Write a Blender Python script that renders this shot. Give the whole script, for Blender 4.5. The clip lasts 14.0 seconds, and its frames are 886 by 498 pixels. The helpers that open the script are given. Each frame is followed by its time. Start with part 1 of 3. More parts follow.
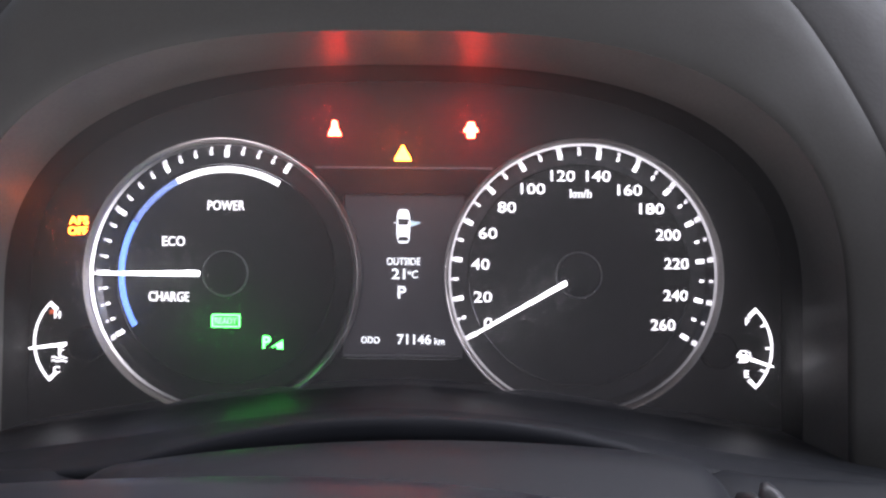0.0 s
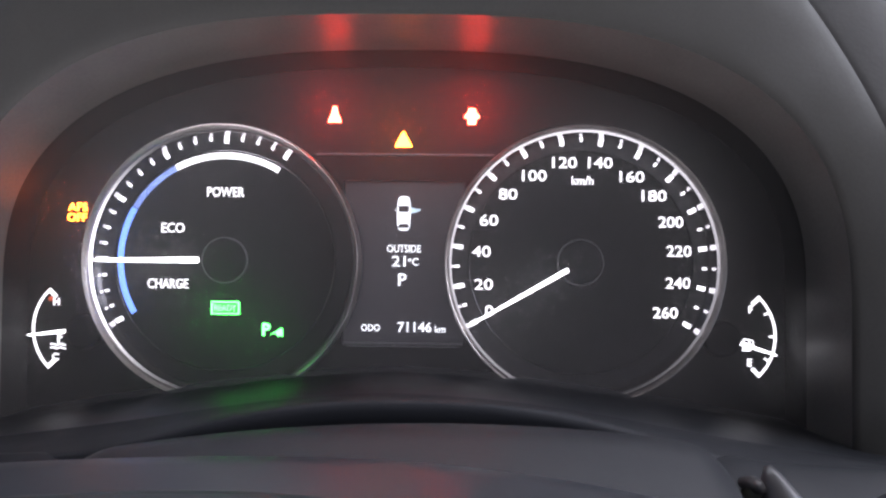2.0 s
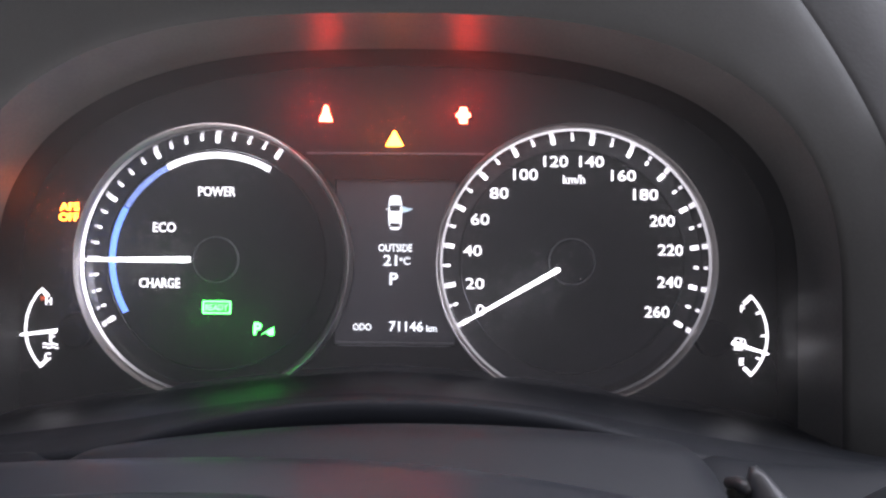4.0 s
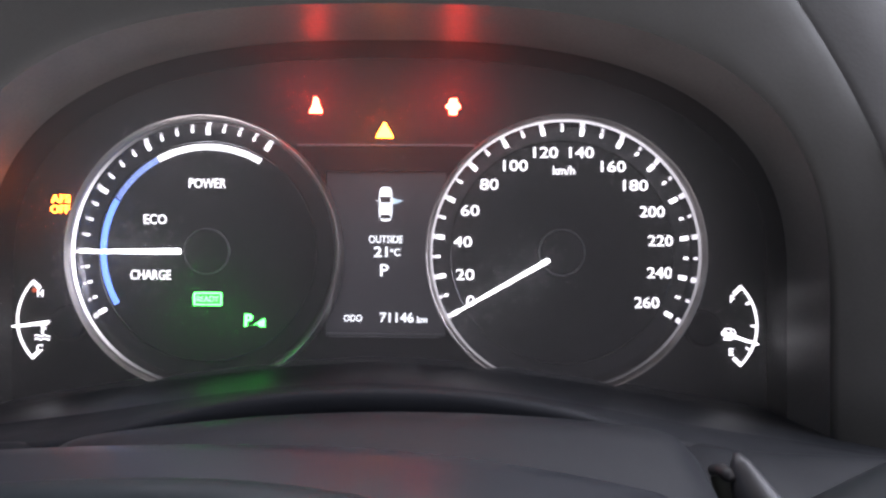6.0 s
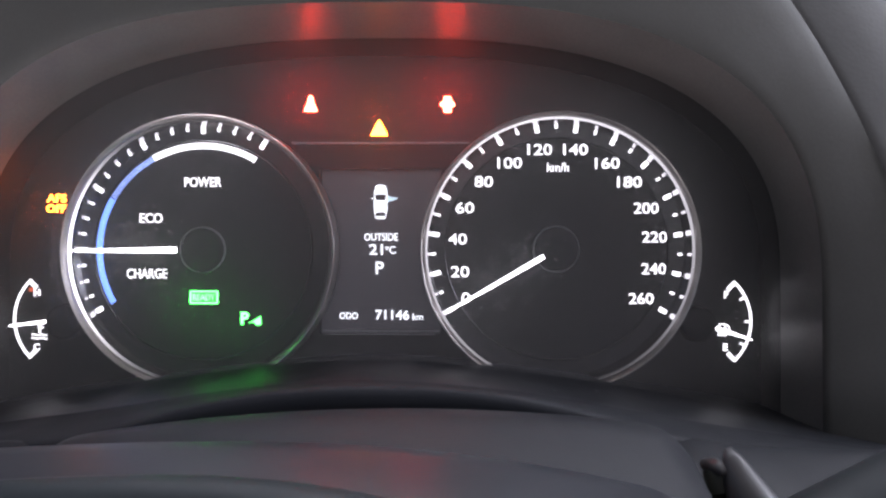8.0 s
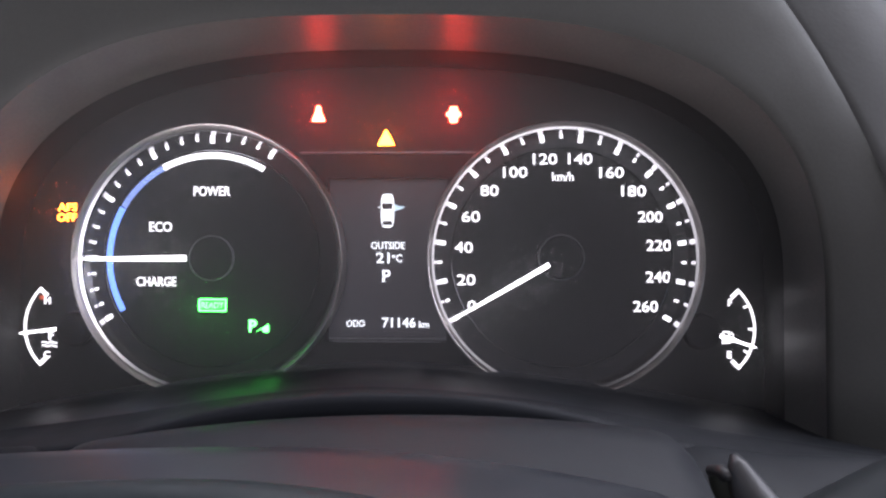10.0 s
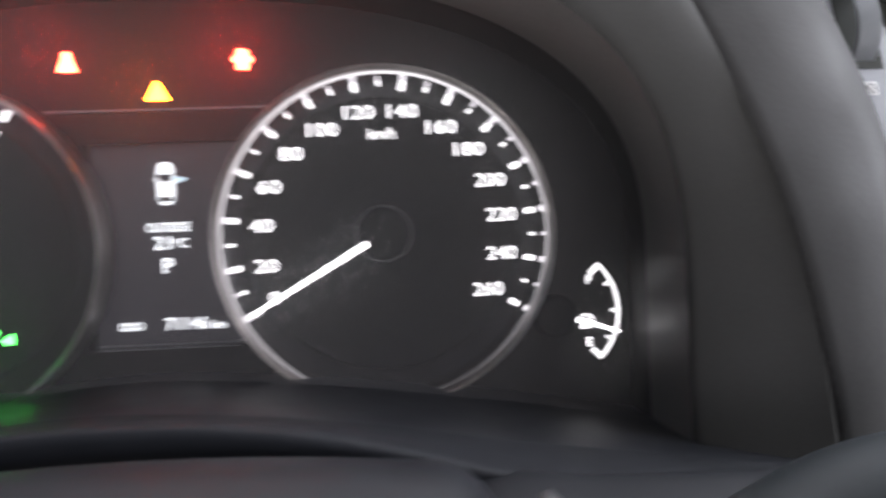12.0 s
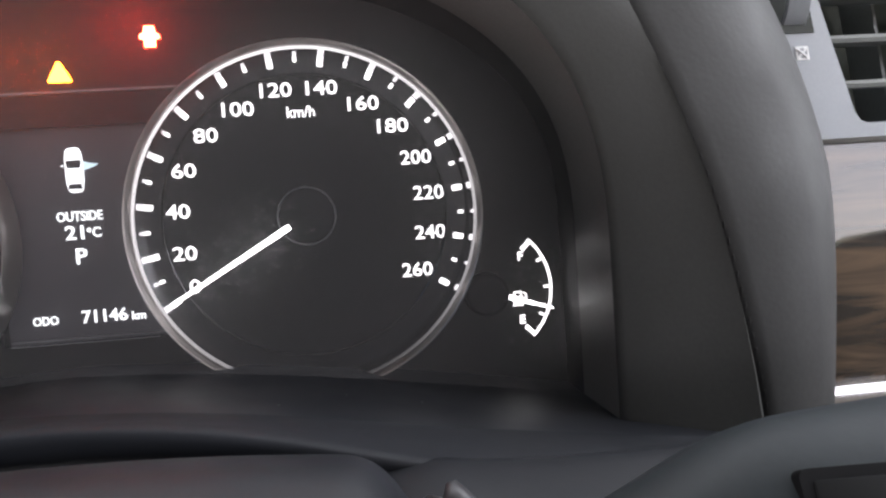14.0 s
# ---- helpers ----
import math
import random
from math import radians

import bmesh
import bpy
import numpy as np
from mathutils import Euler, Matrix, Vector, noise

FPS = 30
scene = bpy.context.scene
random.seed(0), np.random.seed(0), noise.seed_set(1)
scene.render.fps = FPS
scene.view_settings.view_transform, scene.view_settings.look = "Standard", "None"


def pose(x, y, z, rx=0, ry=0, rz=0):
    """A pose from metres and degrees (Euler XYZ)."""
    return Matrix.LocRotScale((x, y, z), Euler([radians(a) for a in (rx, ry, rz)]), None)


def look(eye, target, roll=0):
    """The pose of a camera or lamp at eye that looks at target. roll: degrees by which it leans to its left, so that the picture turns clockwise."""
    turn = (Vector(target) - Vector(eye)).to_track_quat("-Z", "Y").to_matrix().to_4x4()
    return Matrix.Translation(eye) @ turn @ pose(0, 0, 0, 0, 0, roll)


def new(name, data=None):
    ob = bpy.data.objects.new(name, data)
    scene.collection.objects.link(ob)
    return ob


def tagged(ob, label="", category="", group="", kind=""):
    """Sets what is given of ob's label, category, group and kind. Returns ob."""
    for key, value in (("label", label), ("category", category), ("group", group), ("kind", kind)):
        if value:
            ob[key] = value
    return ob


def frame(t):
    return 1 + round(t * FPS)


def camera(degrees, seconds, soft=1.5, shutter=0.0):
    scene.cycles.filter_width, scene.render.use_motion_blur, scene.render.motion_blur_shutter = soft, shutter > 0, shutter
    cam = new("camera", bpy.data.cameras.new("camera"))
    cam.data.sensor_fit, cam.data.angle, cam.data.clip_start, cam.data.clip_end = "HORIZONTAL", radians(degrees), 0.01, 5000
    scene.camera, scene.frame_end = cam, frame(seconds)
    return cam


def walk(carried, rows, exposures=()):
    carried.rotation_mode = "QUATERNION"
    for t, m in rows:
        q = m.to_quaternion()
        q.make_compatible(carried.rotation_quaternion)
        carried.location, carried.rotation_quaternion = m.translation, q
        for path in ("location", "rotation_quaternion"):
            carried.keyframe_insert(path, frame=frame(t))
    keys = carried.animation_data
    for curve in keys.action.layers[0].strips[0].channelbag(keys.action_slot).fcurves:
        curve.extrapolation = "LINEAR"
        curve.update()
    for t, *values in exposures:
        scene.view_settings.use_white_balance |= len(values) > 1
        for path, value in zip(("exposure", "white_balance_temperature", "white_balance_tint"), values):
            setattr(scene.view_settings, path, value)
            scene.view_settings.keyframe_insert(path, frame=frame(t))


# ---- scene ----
cam = camera(65.0, 14.0, soft=2.4, shutter=0.9)
PATH = [
    (0, (0.02, -0.279, 0.004), (-0.008, 1.72, 0.047), 0.5),
    (0.5, (0.018, -0.278, 0.003), (-0.014, 1.721, 0.052), 0.6),
    (1, (0.022, -0.28, 0.003), (-0.011, 1.719, 0.05), 0.6),
    (1.5, (0.021, -0.28, 0.001), (-0.012, 1.72, 0.045), 0.6),
    (2, (0.021, -0.277, -0.001), (-0.016, 1.723, 0.041), 0.6),
    (2.5, (0.022, -0.277, 0.0), (-0.017, 1.722, 0.041), 0.6),
    (3, (0.026, -0.277, 0.001), (-0.016, 1.722, 0.038), 0.5),
    (5.5, (0.025, -0.276, -0.002), (-0.025, 1.723, 0.025), 0.6),
    (6, (0.03, -0.277, -0.002), (-0.018, 1.723, 0.02), 0.4),
    (6.5, (0.033, -0.278, -0.002), (-0.008, 1.721, 0.019), 0.4),
    (7, (0.034, -0.278, -0.002), (-0.011, 1.722, 0.014), 0.2),
    (7.5, (0.033, -0.278, -0.002), (-0.013, 1.721, 0.01), 0.1),
    (10, (0.03, -0.281, -0.002), (-0.021, 1.718, 0.036), 0.1),
    (10.5, (0.032, -0.284, 0.002), (-0.027, 1.715, 0.041), 0.1),
    (11, (0.032, -0.284, 0.002), (-0.031, 1.715, 0.054), 0.1),
    (11.2, (0.029, -0.283, -0.001), (-0.033, 1.715, 0.065), 0.1),
    (11.5, (0.044, -0.263, -0.01), (0.062, 1.737, 0.019), -1.0),
    (11.7, (0.06, -0.244, -0.007), (0.108, 1.755, 0.022), -1.5),
    (12, (0.076, -0.228, -0.003), (0.196, 1.768, -0.028), -2.3),
    (12.2, (0.088, -0.223, 0.0), (0.204, 1.773, -0.048), -2.8),
    (12.5, (0.089, -0.222, 0.0), (0.237, 1.771, -0.07), -3.3),
    (13, (0.091, -0.223, 0.0), (0.257, 1.768, -0.098), -3.7),
    (13.5, (0.091, -0.223, -0.001), (0.276, 1.765, -0.108), -3.9),
    (14, (0.091, -0.223, -0.001), (0.286, 1.764, -0.114), -4.0),
]
walk(cam, [(t, look(eye, target, roll)) for t, eye, target, roll in PATH], exposures=[(0, 0.23, 6150, 16), (11, 0.23, 6150, 16), (12.5, 0.34, 6450, 11), (14, 0.34, 6450, 11)])

# ---------- daylight ----------
world = bpy.data.worlds.new("sky")
scene.world = world
world.use_nodes = True
wn = world.node_tree.nodes
sky = wn.new("ShaderNodeTexSky")
sky.sky_type = "NISHITA"
sky.sun_disc = False
sky.sun_elevation = radians(35)
sky.sun_rotation = radians(120)
wn["Background"].inputs["Strength"].default_value = 0.1
world.node_tree.links.new(sky.outputs["Color"], wn["Background"].inputs["Color"])


def window_light(name, at, target, width, height, power, color):
    """The sky's light in a window's opening."""
    data = bpy.data.lights.new(name, "AREA")
    data.shape, data.size, data.size_y, data.energy, data.color = "RECTANGLE", width, height, power, color
    ob = new(name, data)
    ob.matrix_world = look(at, target)
    return ob


window_light("daylight_rear_side_window", (1.02, -1.25, 0.27), (0.0, -0.9, 0.1), 0.8, 0.36, 3.0, (0.98, 0.93, 1.0))
window_light("daylight_passenger_window", (1.02, -0.28, 0.28), (0.0, -0.25, 0.05), 0.9, 0.42, 12.0, (0.92, 0.94, 1.0))
window_light("daylight_open_driver_door", (-0.50, -0.40, -0.44), (0.10, -0.03, 0.08), 0.8, 0.4, 11.0, (1.0, 0.95, 0.94))
window_light("daylight_windscreen", (0.25, -0.02, 0.47), (0.22, -0.35, 0.0), 1.1, 0.35, 6.5, (0.93, 0.95, 1.0))
window_light("daylight_rear_window", (0.3, -2.05, 0.34), (0.2, 0.0, 0.05), 1.1, 0.3, 4.0, (1.0, 0.93, 0.97))


# ---------- materials ----------
def material(name, color, rough, metal=0.0, grain=0.0, scale=400.0, vary=0.15, coat=0.0, bump=0.0, spec=0.5):
    """A surface with grain at two scales in its colour, its gloss and its relief."""
    m = bpy.data.materials.new(name)
    m.use_nodes = True
    n, l = m.node_tree.nodes, m.node_tree.links
    b = n["Principled BSDF"]
    b.inputs["Metallic"].default_value = metal
    b.inputs["Coat Weight"].default_value = coat
    b.inputs["Coat Roughness"].default_value = 0.06
    b.inputs["Specular IOR Level"].default_value = spec
    co = n.new("ShaderNodeTexCoord")
    fine = n.new("ShaderNodeTexNoise")
    fine.inputs["Scale"].default_value = scale
    fine.inputs["Detail"].default_value = 6
    wide = n.new("ShaderNodeTexNoise")
    wide.inputs["Scale"].default_value = scale / 14
    wide.inputs["Detail"].default_value = 3
    for t in (fine, wide):
        l.new(co.outputs["Object"], t.inputs["Vector"])
    mix = n.new("ShaderNodeMath")
    mix.operation = "MULTIPLY_ADD"
    l.new(fine.outputs["Fac"], mix.inputs[0])
    mix.inputs[1].default_value = 0.5
    half = n.new("ShaderNodeMath")
    half.operation = "MULTIPLY"
    half.inputs[1].default_value = 0.5
    l.new(wide.outputs["Fac"], half.inputs[0])
    l.new(half.outputs[0], mix.inputs[2])
    ramp = n.new("ShaderNodeMapRange")
    ramp.inputs["From Min"].default_value, ramp.inputs["From Max"].default_value = 0.3, 0.7
    ramp.inputs["To Min"].default_value, ramp.inputs["To Max"].default_value = 1 - vary, 1 + vary
    l.new(mix.outputs[0], ramp.inputs["Value"])
    tint = n.new("ShaderNodeVectorMath")
    tint.operation = "SCALE"
    tint.inputs[0].default_value = color
    l.new(ramp.outputs[0], tint.inputs["Scale"])
    l.new(tint.outputs[0], b.inputs["Base Color"])
    gloss = n.new("ShaderNodeMapRange")
    gloss.inputs["From Min"].default_value, gloss.inputs["From Max"].default_value = 0.3, 0.7
    gloss.inputs["To Min"].default_value, gloss.inputs["To Max"].default_value = rough * 0.88, min(1.0, rough * 1.12)
    l.new(wide.outputs["Fac"], gloss.inputs["Value"])
    l.new(gloss.outputs[0], b.inputs["Roughness"])
    if bump:
        relief = n.new("ShaderNodeBump")
        relief.inputs["Strength"].default_value = bump
        relief.inputs["Distance"].default_value = 0.0004
        if grain:
            cells = n.new("ShaderNodeTexVoronoi")
            cells.feature = "SMOOTH_F1"
            cells.inputs["Scale"].default_value = grain
            l.new(co.outputs["Object"], cells.inputs["Vector"])
            both = n.new("ShaderNodeMath")
            both.operation = "ADD"
            l.new(cells.outputs["Distance"], both.inputs[0])
            l.new(mix.outputs[0], both.inputs[1])
            l.new(both.outputs[0], relief.inputs["Height"])
        else:
            l.new(mix.outputs[0], relief.inputs["Height"])
        l.new(relief.outputs["Normal"], b.inputs["Normal"])
    return m


def lit(name, color, strength):
    """A backlit print: it gives off light."""
    m = bpy.data.materials.new(name)
    m.use_nodes = True
    b = m.node_tree.nodes["Principled BSDF"]
    b.inputs["Base Color"].default_value = (*[c * 0.04 for c in color], 1)
    b.inputs["Roughness"].default_value = 0.4
    b.inputs["Emission Color"].default_value = (*color, 1)
    b.inputs["Emission Strength"].default_value = strength
    return m


def lit_ring(name, toward, low, high, color=(1.0, 0.95, 0.97), power=2.0):
    """A light guide: brightest toward one direction, where its lamp feeds it, and fading away from there."""
    m = lit(name, color, high)
    n, l = m.node_tree.nodes, m.node_tree.links
    co = n.new("ShaderNodeTexCoord")
    norm = n.new("ShaderNodeVectorMath")
    norm.operation = "NORMALIZE"
    l.new(co.outputs["Object"], norm.inputs[0])
    dot = n.new("ShaderNodeVectorMath")
    dot.operation = "DOT_PRODUCT"
    dot.inputs[1].default_value = (math.sin(radians(toward)), 0, math.cos(radians(toward)))
    l.new(norm.outputs[0], dot.inputs[0])
    r = n.new("ShaderNodeMapRange")
    r.inputs["From Min"].default_value, r.inputs["From Max"].default_value = -1, 1
    r.inputs["To Min"].default_value, r.inputs["To Max"].default_value = 0, 1
    l.new(dot.outputs["Value"], r.inputs["Value"])
    p = n.new("ShaderNodeMath")
    p.operation = "POWER"
    p.inputs[1].default_value = power
    l.new(r.outputs[0], p.inputs[0])
    q = n.new("ShaderNodeMapRange")
    q.inputs["To Min"].default_value, q.inputs["To Max"].default_value = low, high
    l.new(p.outputs[0], q.inputs["Value"])
    l.new(q.outputs[0], m.node_tree.nodes["Principled BSDF"].inputs["Emission Strength"])
    return m


def wood(name):
    """Dark lacquered wood with long brown streaks."""
    m = bpy.data.materials.new(name)
    m.use_nodes = True
    n, l = m.node_tree.nodes, m.node_tree.links
    b = n["Principled BSDF"]
    co = n.new("ShaderNodeTexCoord")
    mp = n.new("ShaderNodeMapping")
    mp.inputs["Scale"].default_value = (7, 7, 60)
    mp.inputs["Rotation"].default_value = (0, radians(-8), 0)
    l.new(co.outputs["Object"], mp.inputs["Vector"])
    t = n.new("ShaderNodeTexNoise")
    t.inputs["Scale"].default_value, t.inputs["Detail"].default_value, t.inputs["Distortion"].default_value = 1.6, 6, 1.2
    l.new(mp.outputs[0], t.inputs["Vector"])
    r = n.new("ShaderNodeValToRGB")
    r.color_ramp.elements[0].position, r.color_ramp.elements[0].color = 0.42, (0.012, 0.0075, 0.0045, 1)
    r.color_ramp.elements[1].position, r.color_ramp.elements[1].color = 0.66, (0.10, 0.062, 0.034, 1)
    l.new(t.outputs["Fac"], r.inputs["Fac"])
    l.new(r.outputs[0], b.inputs["Base Color"])
    b.inputs["Roughness"].default_value = 0.6
    b.inputs["Specular IOR Level"].default_value = 0.1
    b.inputs["Coat Weight"].default_value, b.inputs["Coat Roughness"].default_value = 1.0, 0.03
    b.inputs["Coat IOR"].default_value = 1.7
    return m


LEATHER = material("black_leather", (0.024, 0.0234, 0.0228), 0.66, grain=700, scale=500, vary=0.16, bump=0.09, spec=0.35)
SOFT = material("soft_black_plastic", (0.031, 0.0305, 0.0282), 0.72, scale=900, vary=0.15, bump=0.25, spec=0.42)
SHROUD = material("satin_black_shroud", (0.095, 0.091, 0.087), 0.42, scale=900, vary=0.2, bump=0.08)
TRAY = material("satin_charcoal_plastic", (0.0150, 0.0166, 0.0205), 0.44, scale=700, vary=0.15, bump=0.12)
NOSE = material("dull_charcoal_plastic", (0.0150, 0.0166, 0.0205), 0.62, scale=700, vary=0.15, bump=0.12, spec=0.3)
COLUMN = material("grained_charcoal_plastic", (0.0130, 0.0140, 0.0175), 0.50, scale=800, vary=0.15, bump=0.2, spec=0.3)
FACE = material("matt_black_face", (0.007, 0.007, 0.007), 0.5, scale=500, vary=0.1, spec=0.25)
DIAL = material("black_dial", (0.0085, 0.0083, 0.0092), 0.6, scale=500, vary=0.1, spec=0.18)
TRACK = material("satin_black_track", (0.0075, 0.0075, 0.0088), 0.34, scale=400, vary=0.1, spec=0.25)
CHROME = material("dark_chrome", (0.36, 0.335, 0.325), 0.34, metal=1.0, scale=300, vary=0.08)
EDGE = material("grey_edge", (0.12, 0.12, 0.125), 0.35, scale=300, vary=0.1)
SILVER = material("brushed_silver", (0.75, 0.73, 0.74), 0.22, metal=1.0, scale=500, vary=0.06)
GREY = material("satin_grey_plastic", (0.30, 0.315, 0.34), 0.42, scale=900, vary=0.06, bump=0.1)
SLAT = material("dark_vent_slat", (0.17, 0.178, 0.172), 0.45, scale=600, vary=0.1)
THUMB = material("satin_mid_grey_plastic", (0.20, 0.21, 0.225), 0.5, scale=800, vary=0.08)
DUCT = material("vent_duct", (0.048, 0.054, 0.040), 0.7, scale=300)
# dark colour standing in for the shade in gaps and slots
DARK = material("gap_shade", (0.020, 0.023, 0.018), 0.7, scale=300)
PRINT = material("white_print", (0.8, 0.8, 0.8), 0.5, scale=900, vary=0.05)
THREAD = material("black_thread", (0.018, 0.0176, 0.0172), 0.85, scale=2500, vary=0.2)
CLOTH = material("cabin_lining", (0.30, 0.28, 0.25), 0.85, scale=300, vary=0.2, bump=0.2)
WHEEL = material("wheel_leather", (0.014, 0.018, 0.0205), 0.55, grain=900, scale=600, vary=0.15, bump=0.04, spec=0.25)
LEVER = material("glossy_dark_plastic", (0.045, 0.044, 0.047), 0.40, scale=500, vary=0.1)
HUB = material("smooth_hub_plastic", (0.018, 0.0195, 0.025), 0.37, scale=500, vary=0.15, bump=0.05)
WELL = material("black_switch_well", (0.004, 0.004, 0.0045), 0.7, scale=400, spec=0.08)
SWITCH = material("dull_dark_switch", (0.0065, 0.0068, 0.007), 0.65, scale=700, vary=0.12, bump=0.1, spec=0.1)
WOOD = wood("lacquered_wood")
STEP = material("dark_step", (0.07, 0.07, 0.075), 0.16, metal=1.0, scale=300, vary=0.1)
PANEL = material("smooth_charcoal_panel", (0.0135, 0.0147, 0.0185), 0.56, scale=700, vary=0.12, bump=0.15, spec=0.28)
SPECK = material("pale_dust", (0.30, 0.29, 0.27), 0.9, scale=3000)
WALL = material("dark_mirror_wall", (0.60, 0.58, 0.60), 0.10, metal=1.0, scale=300, vary=0.06)
UNLIT = material("unlit_amber_print", (0.0072, 0.0070, 0.0069), 0.5, scale=500, vary=0.1, spec=0.25)
WHITE = lit("lit_white", (1.0, 0.97, 0.98), 2.0)
NEEDLE = lit("lit_needle", (1.0, 0.97, 0.97), 4.0)
LCDWHITE = lit("lit_display_white", (0.95, 0.97, 1.0), 1.6)
LCDBLUE = lit("lit_display_blue", (0.62, 0.80, 0.92), 1.1)
LCDDARK = material("display_black", (0.02, 0.02, 0.025), 0.3, scale=300)
LCD = lit("display_backlight", (0.92, 0.86, 1.0), 0.0075)
BLUE = lit("lit_blue", (0.16, 0.31, 1.0), 2.0)
PALEBLUE = lit("lit_pale_blue", (0.30, 0.42, 1.0), 2.0)
RED = lit("lit_red", (1.0, 0.036, 0.015), 85.0)
AMBER = lit("lit_amber", (1.0, 0.135, 0.006), 55.0)
AMBERTEXT = lit("lit_amber_text", (1.0, 0.150, 0.008), 30.0)
GREEN = lit("lit_green", (0.085, 1.0, 0.11), 9.0)
GREENDIM = lit("lit_green_field", (0.02, 0.90, 0.06), 0.06)
HOTMARK = lit("lit_orange_mark", (0.9, 0.16, 0.06), 0.7)


# ---------- builders ----------
def thing(name, at, label, category, group="", kind=""):
    ob = new(name)
    ob.location = at
    ob.empty_display_size = 0.01
    return tagged(ob, label, category, group, kind)


def world_of(ob):
    p = Vector(ob.location)
    while ob.parent:
        ob = ob.parent
        p += Vector(ob.location)
    return p


def part(name, bm, mat, parent=None, label="", smooth=30):
    """Links a bmesh, given in the world's metres, as one mesh under its thing."""
    if parent:
        bmesh.ops.translate(bm, verts=bm.verts, vec=-world_of(parent))
    bmesh.ops.recalc_face_normals(bm, faces=bm.faces)
    for f in bm.faces:
        f.smooth = True
    for e in bm.edges:
        if len(e.link_faces) == 2 and e.calc_face_angle(0) > radians(smooth):
            e.smooth = False
    me = bpy.data.meshes.new(name)
    bm.to_mesh(me)
    bm.free()
    me.materials.append(mat)
    ob = new(name, me)
    ob.parent = parent
    return tagged(ob, label)


def prism(points, y0, y1, bm=None):
    """A flat shape in x and z, given thickness along y."""
    bm = bm or bmesh.new()
    a = [bm.verts.new((x, y0, z)) for x, z in points]
    b = [bm.verts.new((x, y1, z)) for x, z in points]
    bm.faces.new(a)
    bm.faces.new(b[::-1])
    for i in range(len(points)):
        j = (i + 1) % len(points)
        bm.faces.new((a[i], b[i], b[j], a[j]))
    return bm


def rounded(cx, cz, w, h, r, n=5):
    """The outline of a rectangle with rounded corners."""
    out = []
    for k, (sx, sz) in enumerate(((1, 1), (-1, 1), (-1, -1), (1, -1))):
        for i in range(n + 1):
            a = radians(90 * k + 90 * i / n)
            out.append((cx + sx * (w / 2 - r) + r * math.cos(a), cz + sz * (h / 2 - r) + r * math.sin(a)))
    return out


def lathe(cx, cz, profile, a0=0.0, a1=360.0, n=128):
    """A profile of (radius, y) turned about the axis through (cx, cz); angles clockwise from the top."""
    bm = bmesh.new()
    full = a1 - a0 >= 360
    rows = []
    for i in range(n if full else n + 1):
        a = radians(a0 + (a1 - a0) * i / n)
        rows.append([bm.verts.new((cx + r * math.sin(a), y, cz + r * math.cos(a))) for r, y in profile])
    for i in range(n):
        p, q = rows[i], rows[(i + 1) % len(rows)]
        for k in range(len(profile) - 1):
            bm.faces.new((p[k], p[k + 1], q[k + 1], q[k]))
    return bm


def disc(cx, cz, r, y0, y1, n=96):
    return prism([(cx + r * math.sin(2 * math.pi * i / n), cz + r * math.cos(2 * math.pi * i / n)) for i in range(n)], y0, y1)


def band(cx, cz, r0, r1, a0, a1, y0, y1, n=48):
    """A flat arc with thickness."""
    pts = [(r1, a0 + (a1 - a0) * i / n) for i in range(n + 1)] + [(r0, a1 + (a0 - a1) * i / n) for i in range(n + 1)]
    return prism([(cx + r * math.sin(radians(a)), cz + r * math.cos(radians(a))) for r, a in pts], y0, y1)


def bar(cx, cz, r0, r1, w0, w1, a, y0, y1, bm=None):
    """A bar from radius r0 to r1 at the angle a, clockwise from the top."""
    s, c = math.sin(radians(a)), math.cos(radians(a))
    pts = [(r0, -w0 / 2), (r1, -w1 / 2), (r1, w1 / 2), (r0, w0 / 2)]
    return prism([(cx + r * s + w * c, cz + r * c - w * s) for r, w in pts], y0, y1, bm)


def lettering(text, cx, cz, height, y, width=0.0, bold=0.0):
    """Letters standing on the face, centred at (cx, cz), of that cap height and, where given, width."""
    cu = bpy.data.curves.new("letters", "FONT")
    cu.body, cu.size, cu.extrude, cu.offset = text, 1.0, 0.02, bold
    cu.align_x = "CENTER"
    cu.resolution_u = 3
    ob = new("letters", cu)
    bpy.context.view_layer.update()
    me = bpy.data.meshes.new_from_object(ob.evaluated_get(bpy.context.evaluated_depsgraph_get()))
    bpy.data.objects.remove(ob)
    bpy.data.curves.remove(cu)
    bm = bmesh.new()
    bm.from_mesh(me)
    bpy.data.meshes.remove(me)
    bmesh.ops.remove_doubles(bm, verts=bm.verts, dist=1e-5)
    xs, ys = [v.co.x for v in bm.verts], [v.co.y for v in bm.verts]
    mx, my = (min(xs) + max(xs)) / 2, (min(ys) + max(ys)) / 2
    k = height / (max(ys) - min(ys))
    kx = width / (max(xs) - min(xs)) if width else k
    for v in bm.verts:
        v.co = Vector((cx + (v.co.x - mx) * kx, y - v.co.z * 0.008, cz + (v.co.y - my) * k))
    return bm


def sheet(rows, closed=False):
    """A surface through rows of points."""
    bm = bmesh.new()
    grid = [[bm.verts.new(p) for p in row] for row in rows]
    for i in range(len(grid) - 1):
        for k in range(len(grid[0]) - (0 if closed else 1)):
            m = (k + 1) % len(grid[0])
            bm.faces.new((grid[i][k], grid[i][m], grid[i + 1][m], grid[i + 1][k]))
    return bm


